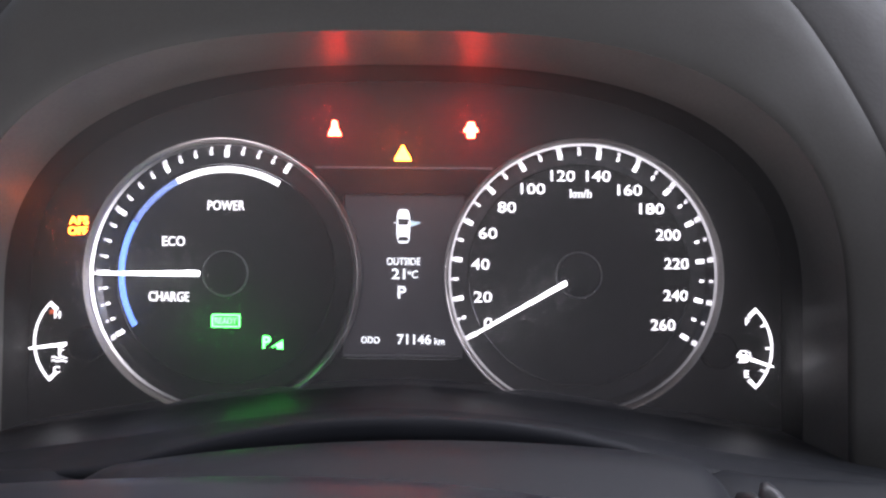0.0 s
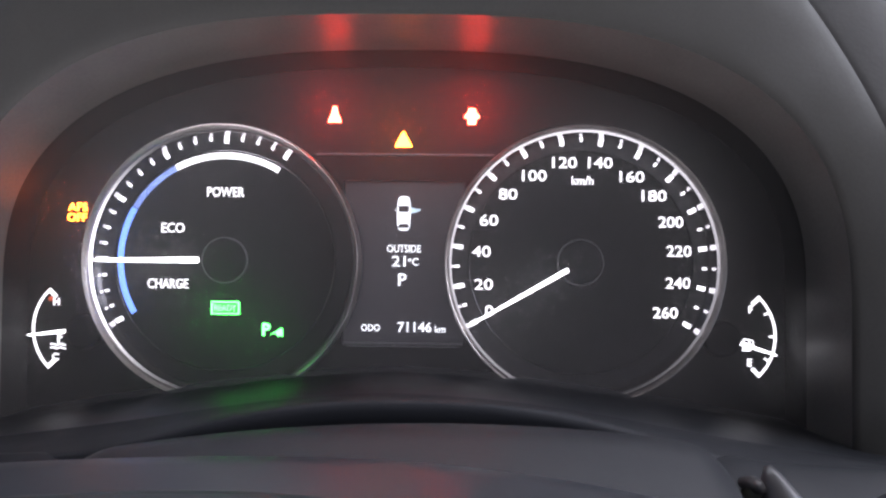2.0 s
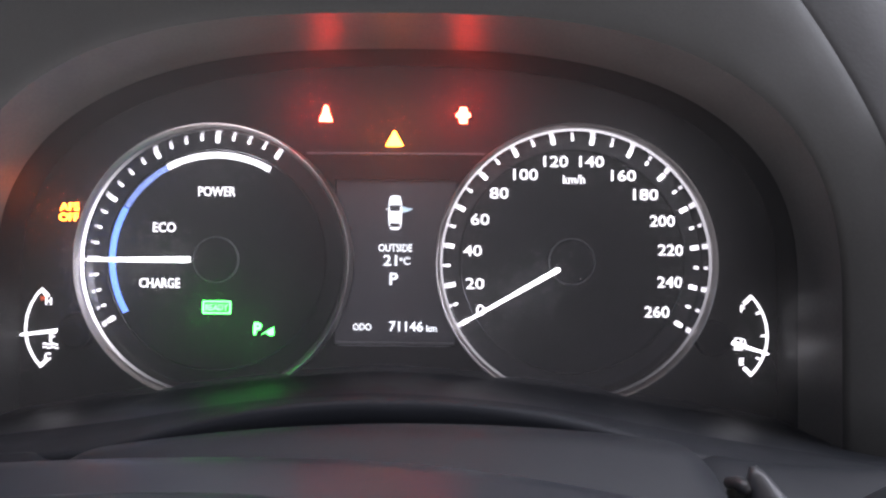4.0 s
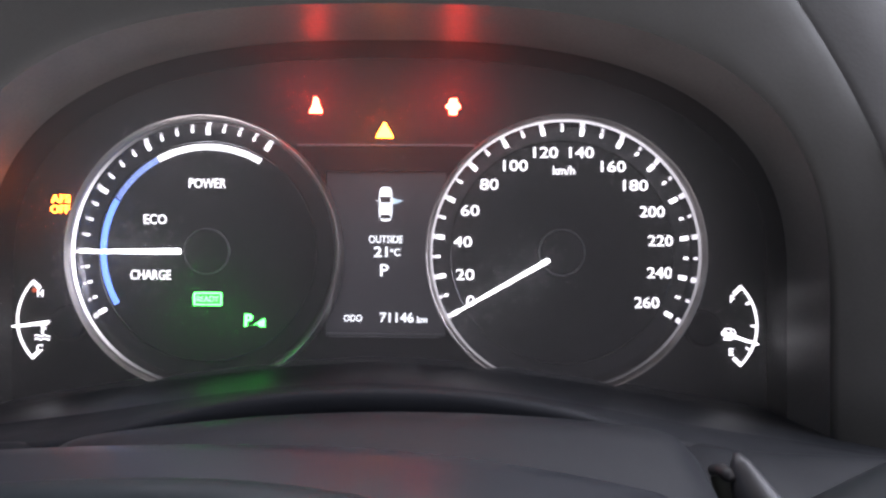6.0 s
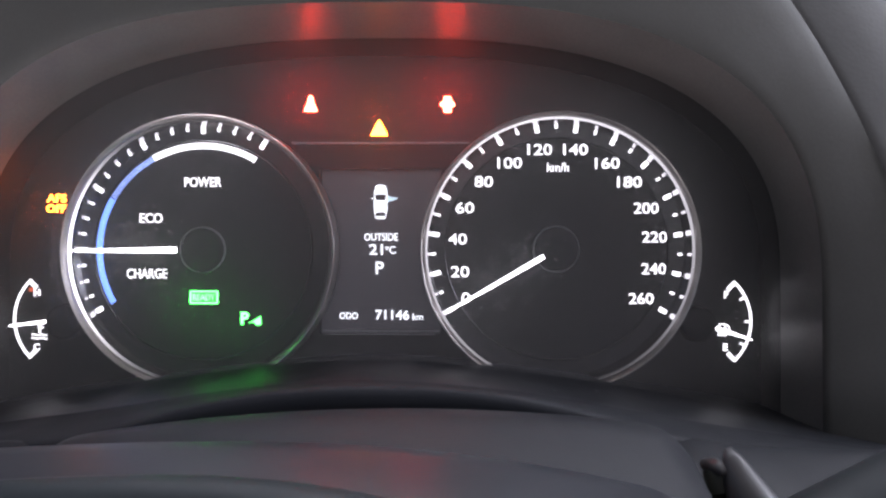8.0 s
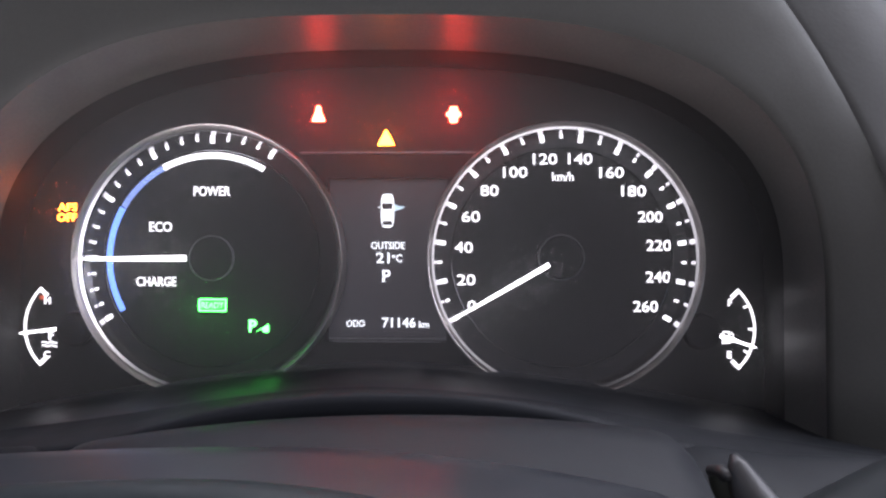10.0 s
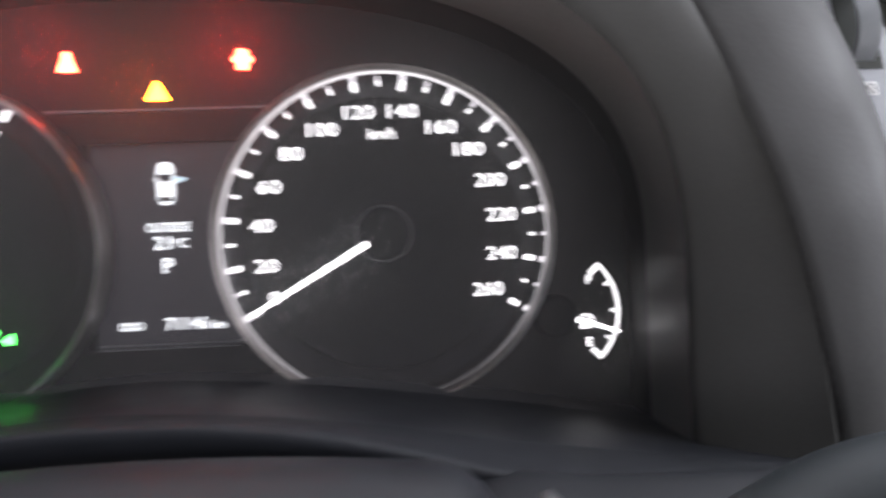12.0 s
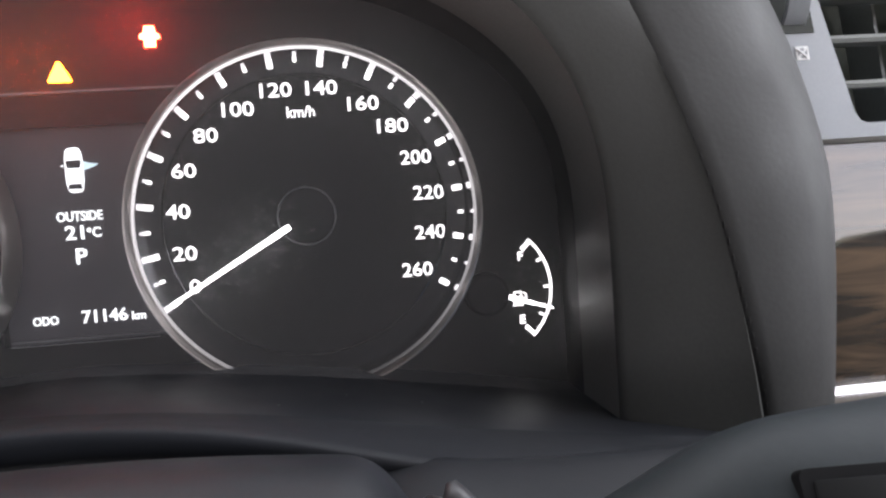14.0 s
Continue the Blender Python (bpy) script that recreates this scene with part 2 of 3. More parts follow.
def box(x0, x1, y0, y1, z0, z1, bevel=0.0, seg=2, bm=None):
    bm = bm or bmesh.new()
    made = bmesh.ops.create_cube(bm, size=1.0)["verts"]
    for v in made:
        v.co = Vector(((x0 + x1) / 2 + v.co.x * (x1 - x0), (y0 + y1) / 2 + v.co.y * (y1 - y0), (z0 + z1) / 2 + v.co.z * (z1 - z0)))
    if bevel:
        bmesh.ops.bevel(bm, geom=list(bm.edges), offset=bevel, segments=seg, affect="EDGES", profile=0.5)
    return bm


def mesh_of(bm, mat, name):
    bmesh.ops.recalc_face_normals(bm, faces=bm.faces)
    me = bpy.data.meshes.new(name)
    bm.to_mesh(me)
    bm.free()
    me.materials.append(mat)
    return me


def placed(name, me, parent, m):
    ob = new(name, me)
    ob.parent = parent
    ob.matrix_basis = m
    return ob


# ---------- the hood over the instruments ----------
BOTTOM = -0.105


def arch(a, zc, b, n, y, count=97):
    """An arch: up one side, over the top, down the other side."""
    out = []
    side = 12
    for i in range(side):
        out.append((a, y, BOTTOM + (zc - BOTTOM) * i / side))
    for i in range(count):
        t = math.pi * i / (count - 1)
        c, s = math.cos(t), math.sin(t)
        z = zc + s ** (2 / n) * b
        if z > 0.09:
            z = 0.09 + 0.055 * (1 - math.exp(-(z - 0.09) / 0.055))
        out.append((math.copysign(abs(c) ** (2 / n), c) * a, y, z))
    for i in range(side - 1, -1, -1):
        out.append((-a, y, BOTTOM + (zc - BOTTOM) * i / side))
    return out


def recede(points, f):
    """Leans the upper part of an arch back."""
    return [(x, y + 0.034 * f * min(1.0, max(0.0, (z - 0.0) / 0.13)) ** 1.4, z) for x, y, z in points]


def tuck(points):
    """Draws the lower ends of an arch inward."""
    return [(x * (1 - 0.020 * min(1.0, max(0.0, (0.005 - z) / 0.075)) ** 1.3), y, z) for x, y, z in points]


LIP = (0.1543, -0.0208, 0.1054, 2.80, -0.040)
SEAM = (0.1934, -0.080, 0.330, 1.555, -0.047)


def between(p, q, f, y):
    return tuple(u + (v - u) * f for u, v in zip(p[:4], q[:4])) + (y,)


hood = thing("instrument_hood", (0, 0, BOTTOM), "arched black leather instrument hood with a stitched seam", "dashboard hood")
inner = [(0.1522, -0.0060, 0.0842, 2.44, 0.004)]
inner += [between(inner[0], LIP, f, 0.004 - 0.044 * f) for f in (0.38, 0.40, 0.58, 0.78, 0.95)] + [LIP[:4] + (-0.0405,)]
part("face_surround", sheet([arch(*s) for s in inner[:2]]), FACE, hood, "matt black inner edge behind the cover lens")
part("inner_shroud", sheet([arch(*s) for s in inner[1:]]), SHROUD, hood, "satin black plastic inner shroud")
pad = [LIP[:4] + (-0.0405,), between(LIP, SEAM, 0.008, -0.0410), between(LIP, SEAM, 0.025, -0.0416), between(LIP, SEAM, 0.06, -0.0421)]
pad += [between(LIP, SEAM, f, -0.0422 - 0.0070 * f) for f in (0.3, 0.5, 0.7, 0.85)]
pad += [between(LIP, SEAM, 0.95, -0.0488), between(LIP, SEAM, 0.985, -0.0478), between(LIP, SEAM, 1.0, -0.0468)]
part("front_pad", sheet([recede(arch(*s), f) for s, f in zip(pad, (0, 0.008, 0.025, 0.06, 0.3, 0.5, 0.7, 0.85, 0.95, 0.985, 1))]), SOFT, hood, "dull black front pad", smooth=50)
OUT = (0.2385, -0.040, 0.283, 2.2, -0.010)
roll = [between(SEAM, OUT, 0.0, -0.0468), between(SEAM, OUT, 0.02, -0.0478), between(SEAM, OUT, 0.08, -0.0480), between(SEAM, OUT, 0.25, -0.0470)]
roll += [between(SEAM, OUT, f, -0.0470 + 0.0370 * ((f - 0.25) / 0.75) ** 2.3) for f in (0.45, 0.65, 0.82, 0.93, 1.0)]
roll += [(0.2400, -0.040, 0.284, 2.2, 0.003), (0.2400, -0.040, 0.282, 2.2, 0.03), (0.236, -0.045, 0.262, 2.2, 0.12), (0.215, -0.05, 0.23, 2.2, 0.30)]
part("side_roll", sheet([tuck(recede(arch(*s), 1)) if s[0] > 0.2 else recede(arch(*s), 1) for s in roll]), LEATHER, hood, "grained black leather roll", smooth=50)

# stitches along the seam
stitch = bmesh.new()
line = [Vector(p) for p in recede(arch(*SEAM[:4], -0.0477, count=400), 1)]
step, run = 0.0034, 0.0
for p, q in zip(line, line[1:]):
    run += (q - p).length
    if run >= step:
        run = 0.0
        d = (q - p).normalized()
        out = Vector((d.z, 0, -d.x))
        mid = (p + q) / 2 + out * 0.0009
        made = bmesh.ops.create_icosphere(stitch, subdivisions=1, radius=1.0)["verts"]
        for v in made:
            u = v.co.copy()
            v.co = mid + d * (u.x * 0.0011) + out * (u.y * 0.00028 + u.x * 0.0003) + Vector((0, u.z * 0.0004, 0))
tagged(part("stitching", stitch, THREAD, hood, "row of black stitches"), kind="stuff")

# ---------- the instrument cluster's face ----------
cluster = thing("instrument_cluster", (0, 0.004, BOTTOM), "matt black face plate carrying the lit gauges", "instrument cluster")
face = [(x, z) for x, _, z in arch(0.1527, -0.0060, 0.0847, 2.44, 0)]


def clipped(planes):
    """The piece of the face plate that lies inside all the planes, each a point and an outward normal in x and z."""
    bm = prism(face, 0.0028, 0.0060)
    for (px, pz), (nx, nz) in planes:
        cut = bmesh.ops.bisect_plane(bm, geom=bm.verts[:] + bm.edges[:] + bm.faces[:], plane_co=(px, 0, pz), plane_no=(nx, 0, nz), clear_outer=True)
        edges = [g for g in cut["geom_cut"] if isinstance(g, bmesh.types.BMEdge)]
        bmesh.ops.contextual_create(bm, geom=edges)
    return bm


for planes in ([((-0.0245, 0), (1, 0))], [((0.0245, 0), (-1, 0))], [((-0.0245, 0), (-1, 0)), ((0.0245, 0), (1, 0)), ((0, 0.0325), (0, -1))], [((-0.0245, 0), (-1, 0)), ((0.0245, 0), (1, 0)), ((0, -0.0345), (0, 1))]):
    part("face_plate", clipped(planes), FACE, cluster)
part("upper_ledge", prism([(-0.036, 0.0425), (0.036, 0.0425), (0.036, 0.0432), (-0.036, 0.0432)], 0.0016, 0.0030), EDGE, cluster, "thin dark grey ledge")
for x0, x1, z0, z1 in ((-0.034, -0.0243, -0.044, 0.042), (0.0243, 0.034, -0.044, 0.042), (-0.0243, 0.0243, 0.0322, 0.042), (-0.0243, 0.0243, -0.044, -0.0342)):
    part("centre_frame", prism([(x0, z0), (x1, z0), (x1, z1), (x0, z1)], 0.0020, 0.0027), DIAL, cluster)

# clear cover whose haze stands in for camera bloom round the lamps
cover = bpy.data.materials.new("glow_haze_cover")
cover.use_nodes = True
cn, cl = cover.node_tree.nodes, cover.node_tree.links
# haze spreads the lamps' glow; dust is a pale veil that lifts the blacks
clear, haze, dust, both, mixed = [cn.new("ShaderNode" + k) for k in ("BsdfTransparent", "BsdfTranslucent", "BsdfDiffuse", "MixShader", "MixShader")]
haze.inputs["Color"].default_value = dust.inputs["Color"].default_value = (0.9, 0.88, 0.88, 1)
both.inputs[0].default_value = 0.3
cl.new(haze.outputs[0], both.inputs[1])
cl.new(dust.outputs[0], both.inputs[2])
mixed.inputs[0].default_value = 0.055
cl.new(clear.outputs[0], mixed.inputs[1])
cl.new(both.outputs[0], mixed.inputs[2])
cl.new(mixed.outputs[0], cn["Material Output"].inputs["Surface"])
part("cover_lens", prism([(x, z) for x, _, z in arch(0.1529, -0.0116, 0.0921, 2.575, 0)], -0.0126, -0.0123), cover, cluster, "clear cover lens with camera glow put in as haze")

RC = 0.0705
PX, PZ = -0.0716, -0.0005


def gauge_body(name, cx, cz, label, ring, aside):
    """A round gauge: dial, sloped glossy wall, light guide, chrome bezel, hub cap."""
    g = thing(name, (cx, 0.0028, cz), label, "gauge")
    rx, rz = cx + aside, cz - 0.0007
    part("dial", disc(cx, cz, 0.0518, 0.0006, 0.0026, 128), DIAL, g, "matt black dial")
    part("dial_step", lathe(cx, cz, [(0.0439, 0.0007), (0.0440, 0.0002), (0.0443, 0.0001), (0.0445, 0.0007)]), STEP, g, "thin dark step")
    part("tick_track", lathe(cx, cz, [(0.0446, 0.0006), (0.0448, 0.0004), (0.0508, 0.0004), (0.0511, 0.0006)], n=128), TRACK, g, "satin black ring under the ticks")
    part("wall", lathe(rx, rz, [(0.0503, 0.0010), (0.0506, 0.0003), (0.0514, -0.0020), (0.0520, -0.0040)], n=160), WALL, g, "sloped dark mirror wall")
    part("light_guide", lathe(rx, rz, [(0.0519, -0.0036), (0.0520, -0.0044), (0.0524, -0.0048), (0.0527, -0.0044)], n=160), ring, g, "lit white ring")
    part("bezel", lathe(rx, rz, [(0.0527, -0.0040), (0.0528, -0.0056), (0.0531, -0.0064), (0.0534, -0.0067), (0.0537, -0.0074), (0.0541, -0.0076), (0.0544, -0.0070), (0.0546, -0.0050), (0.0546, 0.0030)], n=160), CHROME, g, "dark chrome bezel ring")
    hub = part("hub_cap", lathe(cx, cz, [(0.0, -0.0006), (0.0078, -0.0006), (0.0087, -0.0003), (0.0090, 0.0000), (0.0092, 0.0008)], n=64), DIAL, g, "round black hub cap")
    part("hub_edge", lathe(cx, cz, [(0.0088, -0.0003), (0.0090, -0.0006), (0.0093, -0.0001), (0.0093, 0.0007)], n=64), EDGE, hub, "thin grey edge")
    return g


def ticks(g, angles, mesh):
    for a in angles:
        placed("tick", mesh, g, Matrix.Rotation(radians(a), 4, "Y"))


MAJOR = mesh_of(prism(rounded(0, 0.0486, 0.0018, 0.0033, 0.0003, 2), -0.0028, -0.0024), WHITE, "tick")
MINOR = mesh_of(prism(rounded(0, 0.0490, 0.0011, 0.0018, 0.0003, 2), -0.0028, -0.0024), WHITE, "tick")

speedo = gauge_body("speedometer", RC, 0, "round speedometer with white numerals, needle at zero", lit_ring("ring_light", -15, 0.02, 1.05, power=0.8), 0.0007)
for v in range(0, 261, 20):
    ticks(speedo, [(v - 130) * 240 / 260], MAJOR)
for v in range(10, 260, 20):
    ticks(speedo, [(v - 130) * 240 / 260], MINOR)
for text, x, z in (("0", 0.0345, -0.0196), ("20", 0.0322, -0.0091), ("40", 0.0312, 0.0040), ("60", 0.0341, 0.0165), ("80", 0.0416, 0.0270), ("100", 0.0520, 0.0345),
                   ("120", 0.0640, 0.0398), ("140", 0.0782, 0.0398), ("160", 0.0908, 0.0343), ("180", 0.0996, 0.0268), ("200", 0.1062, 0.0164), ("220", 0.1095, 0.0049),
                   ("240", 0.1092, -0.0078), ("260", 0.1042, -0.0196)):
    part("numeral", lettering(text, x, z, 0.0044, 0.0004, width=(0.0034, 0.0073, 0.0097)[len(text) - 1], bold=0.006), WHITE, speedo)
part("unit_lettering", lettering("km/h", 0.0712, 0.0327, 0.0035, 0.0004, width=0.0086, bold=0.008), WHITE, speedo)


def needle(g, cx, cz, a, r0, r1, w0, w1, y):
    """A tapered needle with a raised middle."""
    bm = bmesh.new()
    s, c = math.sin(radians(a)), math.cos(radians(a))

    def at(r, w, dy):
        return bm.verts.new((cx + r * s + w * c, y + dy, cz + r * c - w * s))
    rings = []
    for f in (0.0, 0.03, 0.9, 1.0):
        r, w = r0 + (r1 - r0) * f, (w0 + (w1 - w0) * f) / 2 * (0.85 if f in (0.0, 1.0) else 1.0)
        rings.append([at(r, -w, 0.0006), at(r, -w * 0.8, -0.0002), at(r, 0, -0.0005), at(r, w * 0.8, -0.0002), at(r, w, 0.0006)])
    for p, q in zip(rings, rings[1:]):
        for k in range(4):
            bm.faces.new((p[k], p[k + 1], q[k + 1], q[k]))
        bm.faces.new((p[4], p[0], q[0], q[4]))
    bm.faces.new(rings[0])
    bm.faces.new(rings[-1][::-1])
    return part("needle", bm, NEEDLE, g, "lit white needle")


needle(speedo, RC, 0, -119.9, 0.0060, 0.0494, 0.0020, 0.00095, -0.0028)

power = gauge_body("power_meter", PX, PZ, "round hybrid power meter with white and blue arc", lit_ring("ring_light_power", -95, 0.015, 3.2, power=11.0), 0.0003)
ticks(power, range(-120, 31, 30), MAJOR)
ticks(power, [-120 + 7.5 * i for i in range(20) if i % 4], MINOR)
part("power_arc", band(PX, PZ, 0.0408, 0.0432, -28.5, 30.5, -0.0002, 0.0004), WHITE, power, "lit white arc")
hatch = bmesh.new()
for i in range(28):
    bar(PX, PZ, 0.0409, 0.0430, 0.00027, 0.00027, -59.5 + 30.0 * i / 27, -0.0002, 0.0004, hatch)
part("eco_arc", hatch, PALEBLUE, power, "fine blue hatched arc")
part("charge_arc", band(PX, PZ, 0.0409, 0.0431, -120.5, -60.8, -0.0002, 0.0004), BLUE, power, "lit blue arc")
part("lettering", lettering("POWER", -0.0717, 0.0269, 0.0039, 0.0004, width=0.0150, bold=0.006), WHITE, power)
part("lettering", lettering("ECO", -0.0928, 0.0123, 0.0039, 0.0004, width=0.0092, bold=0.006), WHITE, power)
part("lettering", lettering("CHARGE", -0.0944, -0.0101, 0.0039, 0.0004, width=0.0164, bold=0.006), WHITE, power)
needle(power, PX, PZ, -90.5, 0.0095, 0.0505, 0.0025, 0.0013, -0.0028)

# lamps on the power meter's dial
ready = thing("ready_lamp", (-0.071, 0.0006, -0.0196), "green lit ready lamp on the black dial", "indicator lamp", "green indicator lamps")
part("field", prism(rounded(-0.071, -0.0196, 0.0114, 0.0048, 0.0010), 0.0002, 0.0006), GREENDIM, ready)
frame_bm = bmesh.new()
for z in (-0.0173, -0.0219):
    prism(rounded(-0.071, z, 0.0114, 0.0006, 0.0003, 2), -0.0002, 0.0003, frame_bm)
for x in (-0.0764, -0.0656):
    prism(rounded(x, -0.0196, 0.0006, 0.0042, 0.0003, 2), -0.0003, 0.0002, frame_bm)
part("border", frame_bm, GREEN, ready)
part("lettering", lettering("READY", -0.071, -0.0196, 0.0026, 0.0000, width=0.0090, bold=0.01), GREEN, ready)
parking = thing("parking_sensor_lamp", (-0.052, 0.0006, -0.0285), "green lit parking sensor lamp on the black dial", "indicator lamp", "green indicator lamps")
part("lettering", lettering("P", -0.0545, -0.0280, 0.0050, 0.0003, width=0.0032, bold=0.03), GREEN, parking)
part("cone", prism([(-0.0530, -0.0302), (-0.0480, -0.0272), (-0.0478, -0.0306), (-0.0500, -0.0306), (-0.0506, -0.0294)], -0.0001, 0.0003), GREEN, parking)


# ---------- small gauges ----------
def small_gauge(name, side, label, marks, letters):
    """An arc gauge: side is +1 or -1."""
    cx, cz, r = (0.126 if side > 0 else -0.1276), -0.0287, 0.0221
    g = thing(name, (cx, 0.0028, cz), label, "gauge")

    def ang(a):
        return side * (90 - a)
    a0, a1 = sorted((ang(45), ang(-45)))
    part("scale_arc", band(cx, cz, r - 0.0004, r + 0.0004, a0, a1, 0.0018, 0.0024), WHITE, g)
    for a, w, length in marks:
        part("tick", bar(cx, cz, r - length, r + 0.0003, w, w, ang(a), 0.0016, 0.0023), WHITE, g)
    for text, x, z in letters:
        part("lettering", lettering(text, x, z, 0.0029, 0.0020, bold=0.03), WHITE, g)
    part("hub_cap", lathe(cx + side * 0.0005, cz - 0.001, [(0.0, -0.0012), (0.0060, -0.0012), (0.0070, -0.0006), (0.0073, 0.0026)], n=48), DIAL, g, "round black hub cap")
    return g


fuel = small_gauge("fuel_gauge", 1, "fuel gauge arc with needle near quarter", ((44.5, 0.0014, 0.0040), (26, 0.0008, 0.0024), (0, 0.0008, 0.0024), (-26, 0.0008, 0.0024), (-44.5, 0.0014, 0.0040)),
                   (("F", 0.1384, -0.0180), ("E", 0.1380, -0.0390)))
needle(fuel, 0.126, -0.0287, 108.0, 0.0072, 0.0232, 0.0016, 0.0008, 0.0008)
temp = small_gauge("temperature_gauge", -1, "coolant temperature gauge arc with needle midway", ((44.5, 0.0014, 0.0040), (-44.5, 0.0014, 0.0040)), (("H", -0.1404, -0.0180), ("C", -0.1404, -0.0402)))
needle(temp, -0.1276, -0.0287, -97.0, 0.0082, 0.0236, 0.0014, 0.0009, 0.0008)
part("hot_mark", prism(rounded(-0.1428, -0.0168, 0.0016, 0.0016, 0.0002, 2), 0.0018, 0.0024), HOTMARK, temp, "small orange hot mark")


def pump(cx, cz, s, y, mat, parent):
    """A fuel pump sign: tank with a window, foot and hose."""
    tank = bmesh.new()
    for x0, x1, z0, z1 in ((-0.5, -0.35, -0.6, 0.6), (0.15, 0.3, -0.6, 0.6), (-0.35, 0.15, 0.45, 0.6), (-0.35, 0.15, -0.6, 0.1), (-0.6, 0.4, -0.75, -0.6)):
        prism([(cx + x0 * s, cz + z0 * s), (cx + x1 * s, cz + z0 * s), (cx + x1 * s, cz + z1 * s), (cx + x0 * s, cz + z1 * s)], y - 0.0003, y, tank)
    part("pump_sign", tank, mat, parent)
    hose = bmesh.new()
    path = [(0.3, -0.05), (0.45, -0.05), (0.5, -0.4), (0.65, -0.4), (0.68, 0.2), (0.45, 0.5)]
    for (x0, z0), (x1, z1) in zip(path, path[1:]):
        d = Vector((x1 - x0, z1 - z0)).normalized() * 0.06
        prism([(cx + (x0 - d.y) * s, cz + (z0 + d.x) * s), (cx + (x1 - d.y) * s, cz + (z1 + d.x) * s), (cx + (x1 + d.y) * s, cz + (z1 - d.x) * s), (cx + (x0 + d.y) * s, cz + (z0 - d.x) * s)], y - 0.0003, y, hose)
    part("hose_sign", hose, mat, parent)


pump(0.1372, -0.0318, 0.0036, 0.0024, WHITE, fuel)
part("arrow_sign", prism([(0.1338, -0.0318), (0.1349, -0.0310), (0.1349, -0.0326)], 0.0020, 0.0024), WHITE, fuel)
coolant = bmesh.new()
for x0, x1, z0, z1 in ((-0.1398, -0.1390, -0.0345, -0.0300), (-0.1390, -0.1378, -0.0312, -0.0306), (-0.1390, -0.1378, -0.0326, -0.0320)):
    prism([(x0, z0), (x1, z0), (x1, z1), (x0, z1)], 0.0020, 0.0024, coolant)
for z in (-0.0350, -0.0364):
    prism([(-0.1426 + i * 0.0007, z + 0.0003 * math.sin(i * 1.3)) for i in range(10)] + [(-0.1426 + i * 0.0007, z - 0.0006 + 0.0003 * math.sin(i * 1.3)) for i in range(9, -1, -1)], 0.0020, 0.0024, coolant)
part("coolant_sign", coolant, WHITE, temp)

# ---------- the display between the gauges ----------
part("display_edge", prism([(-0.0222, -0.0345), (0.0222, -0.0345), (0.0222, -0.0342), (-0.0222, -0.0342)], 0.0012, 0.0019), EDGE, cluster, "thin grey edge below the display")
display = thing("information_display", (0, 0.0020, -0.033), "grey glowing display with white lettering", "display")
part("screen", prism([(-0.0250, -0.0348), (0.0250, -0.0348), (0.0250, 0.0330), (-0.0250, 0.0330)], 0.0064, 0.0072), LCD, display, "faintly glowing grey screen")
part("screen_edge", prism([(-0.0240, -0.0338), (0.0240, -0.0338), (0.0240, -0.0333), (-0.0240, -0.0333)], 0.0054, 0.0063), EDGE, display, "thin grey screen edge")
LY = 0.0060


def deep(v, about):
    """Sets a place on the display back to its depth."""
    return about + (v - about) * 1.018


def sunk(points):
    return [(deep(x, 0.020), deep(z, 0.004)) for x, z in points]


for text, x, z, h, w in (("OUTSIDE", 0.0002, 0.0049, 0.0031, 0.0138), ("21", -0.0018, -0.0001, 0.0044, 0.0056), ("C", 0.0048, -0.0003, 0.0032, 0.0026), ("P", -0.0003, -0.0075, 0.0050, 0.0034),
                         ("ODO", -0.0128, -0.0268, 0.0028, 0.0076), ("71146", 0.0048, -0.0264, 0.0041, 0.0138), ("km", 0.0150, -0.0271, 0.0027, 0.0042)):
    part("lettering", lettering(text, deep(x, 0.020), deep(z, 0.004), h, LY, width=w, bold=0.015), LCDWHITE, display)
part("degree_sign", lathe(deep(0.0026, 0.020), deep(0.0004, 0.004), [(0.0003, LY), (0.0003, LY - 0.0002), (0.0007, LY - 0.0002), (0.0007, LY)], n=16), LCDWHITE, display)
car = [(0.0027 * math.copysign(abs(math.cos(t)) ** 0.45, math.cos(t)), 0.0190 + 0.0069 * math.copysign(abs(math.sin(t)) ** 0.6, math.sin(t))) for t in [2 * math.pi * i / 40 for i in range(40)]]
part("car_sign", prism(sunk(car), LY - 0.0002, LY), LCDWHITE, display)
part("windscreen_sign", prism(sunk([(-0.0023, 0.0220), (0.0023, 0.0220), (0.0019, 0.0196), (-0.0019, 0.0196)]), LY - 0.0005, LY - 0.0003), LCDDARK, display)
part("rear_window_sign", prism(sunk([(-0.0018, 0.0148), (0.0018, 0.0148), (0.0021, 0.0132), (-0.0021, 0.0132)]), LY - 0.0005, LY - 0.0003), LCDDARK, display)
part("open_door_sign", prism(sunk([(0.0027, 0.0216), (0.0046, 0.0210), (0.0072, 0.0206), (0.0058, 0.0198), (0.0034, 0.0190), (0.0027, 0.0190)]), LY - 0.0002, LY), LCDBLUE, display, "pale blue open door")
part("mirror_sign", prism(sunk([(-0.0031, 0.0208), (-0.0039, 0.0204), (-0.0031, 0.0200)]), LY - 0.0002, LY), LCDWHITE, display)

# ---------- warning lamps ----------
LAMPS = "warning lamps on the face"


def warning_lamp(label, outline, cx, cz, mat, ink=None):
    lamp = thing("warning_lamp", (cx, 0.0028, cz), label, "warning lamp", LAMPS)
    part("lens", prism([(cx + x * 0.79, cz + z * 0.86) for x, z in outline], 0.0020, 0.0028), mat, lamp)
    return lamp


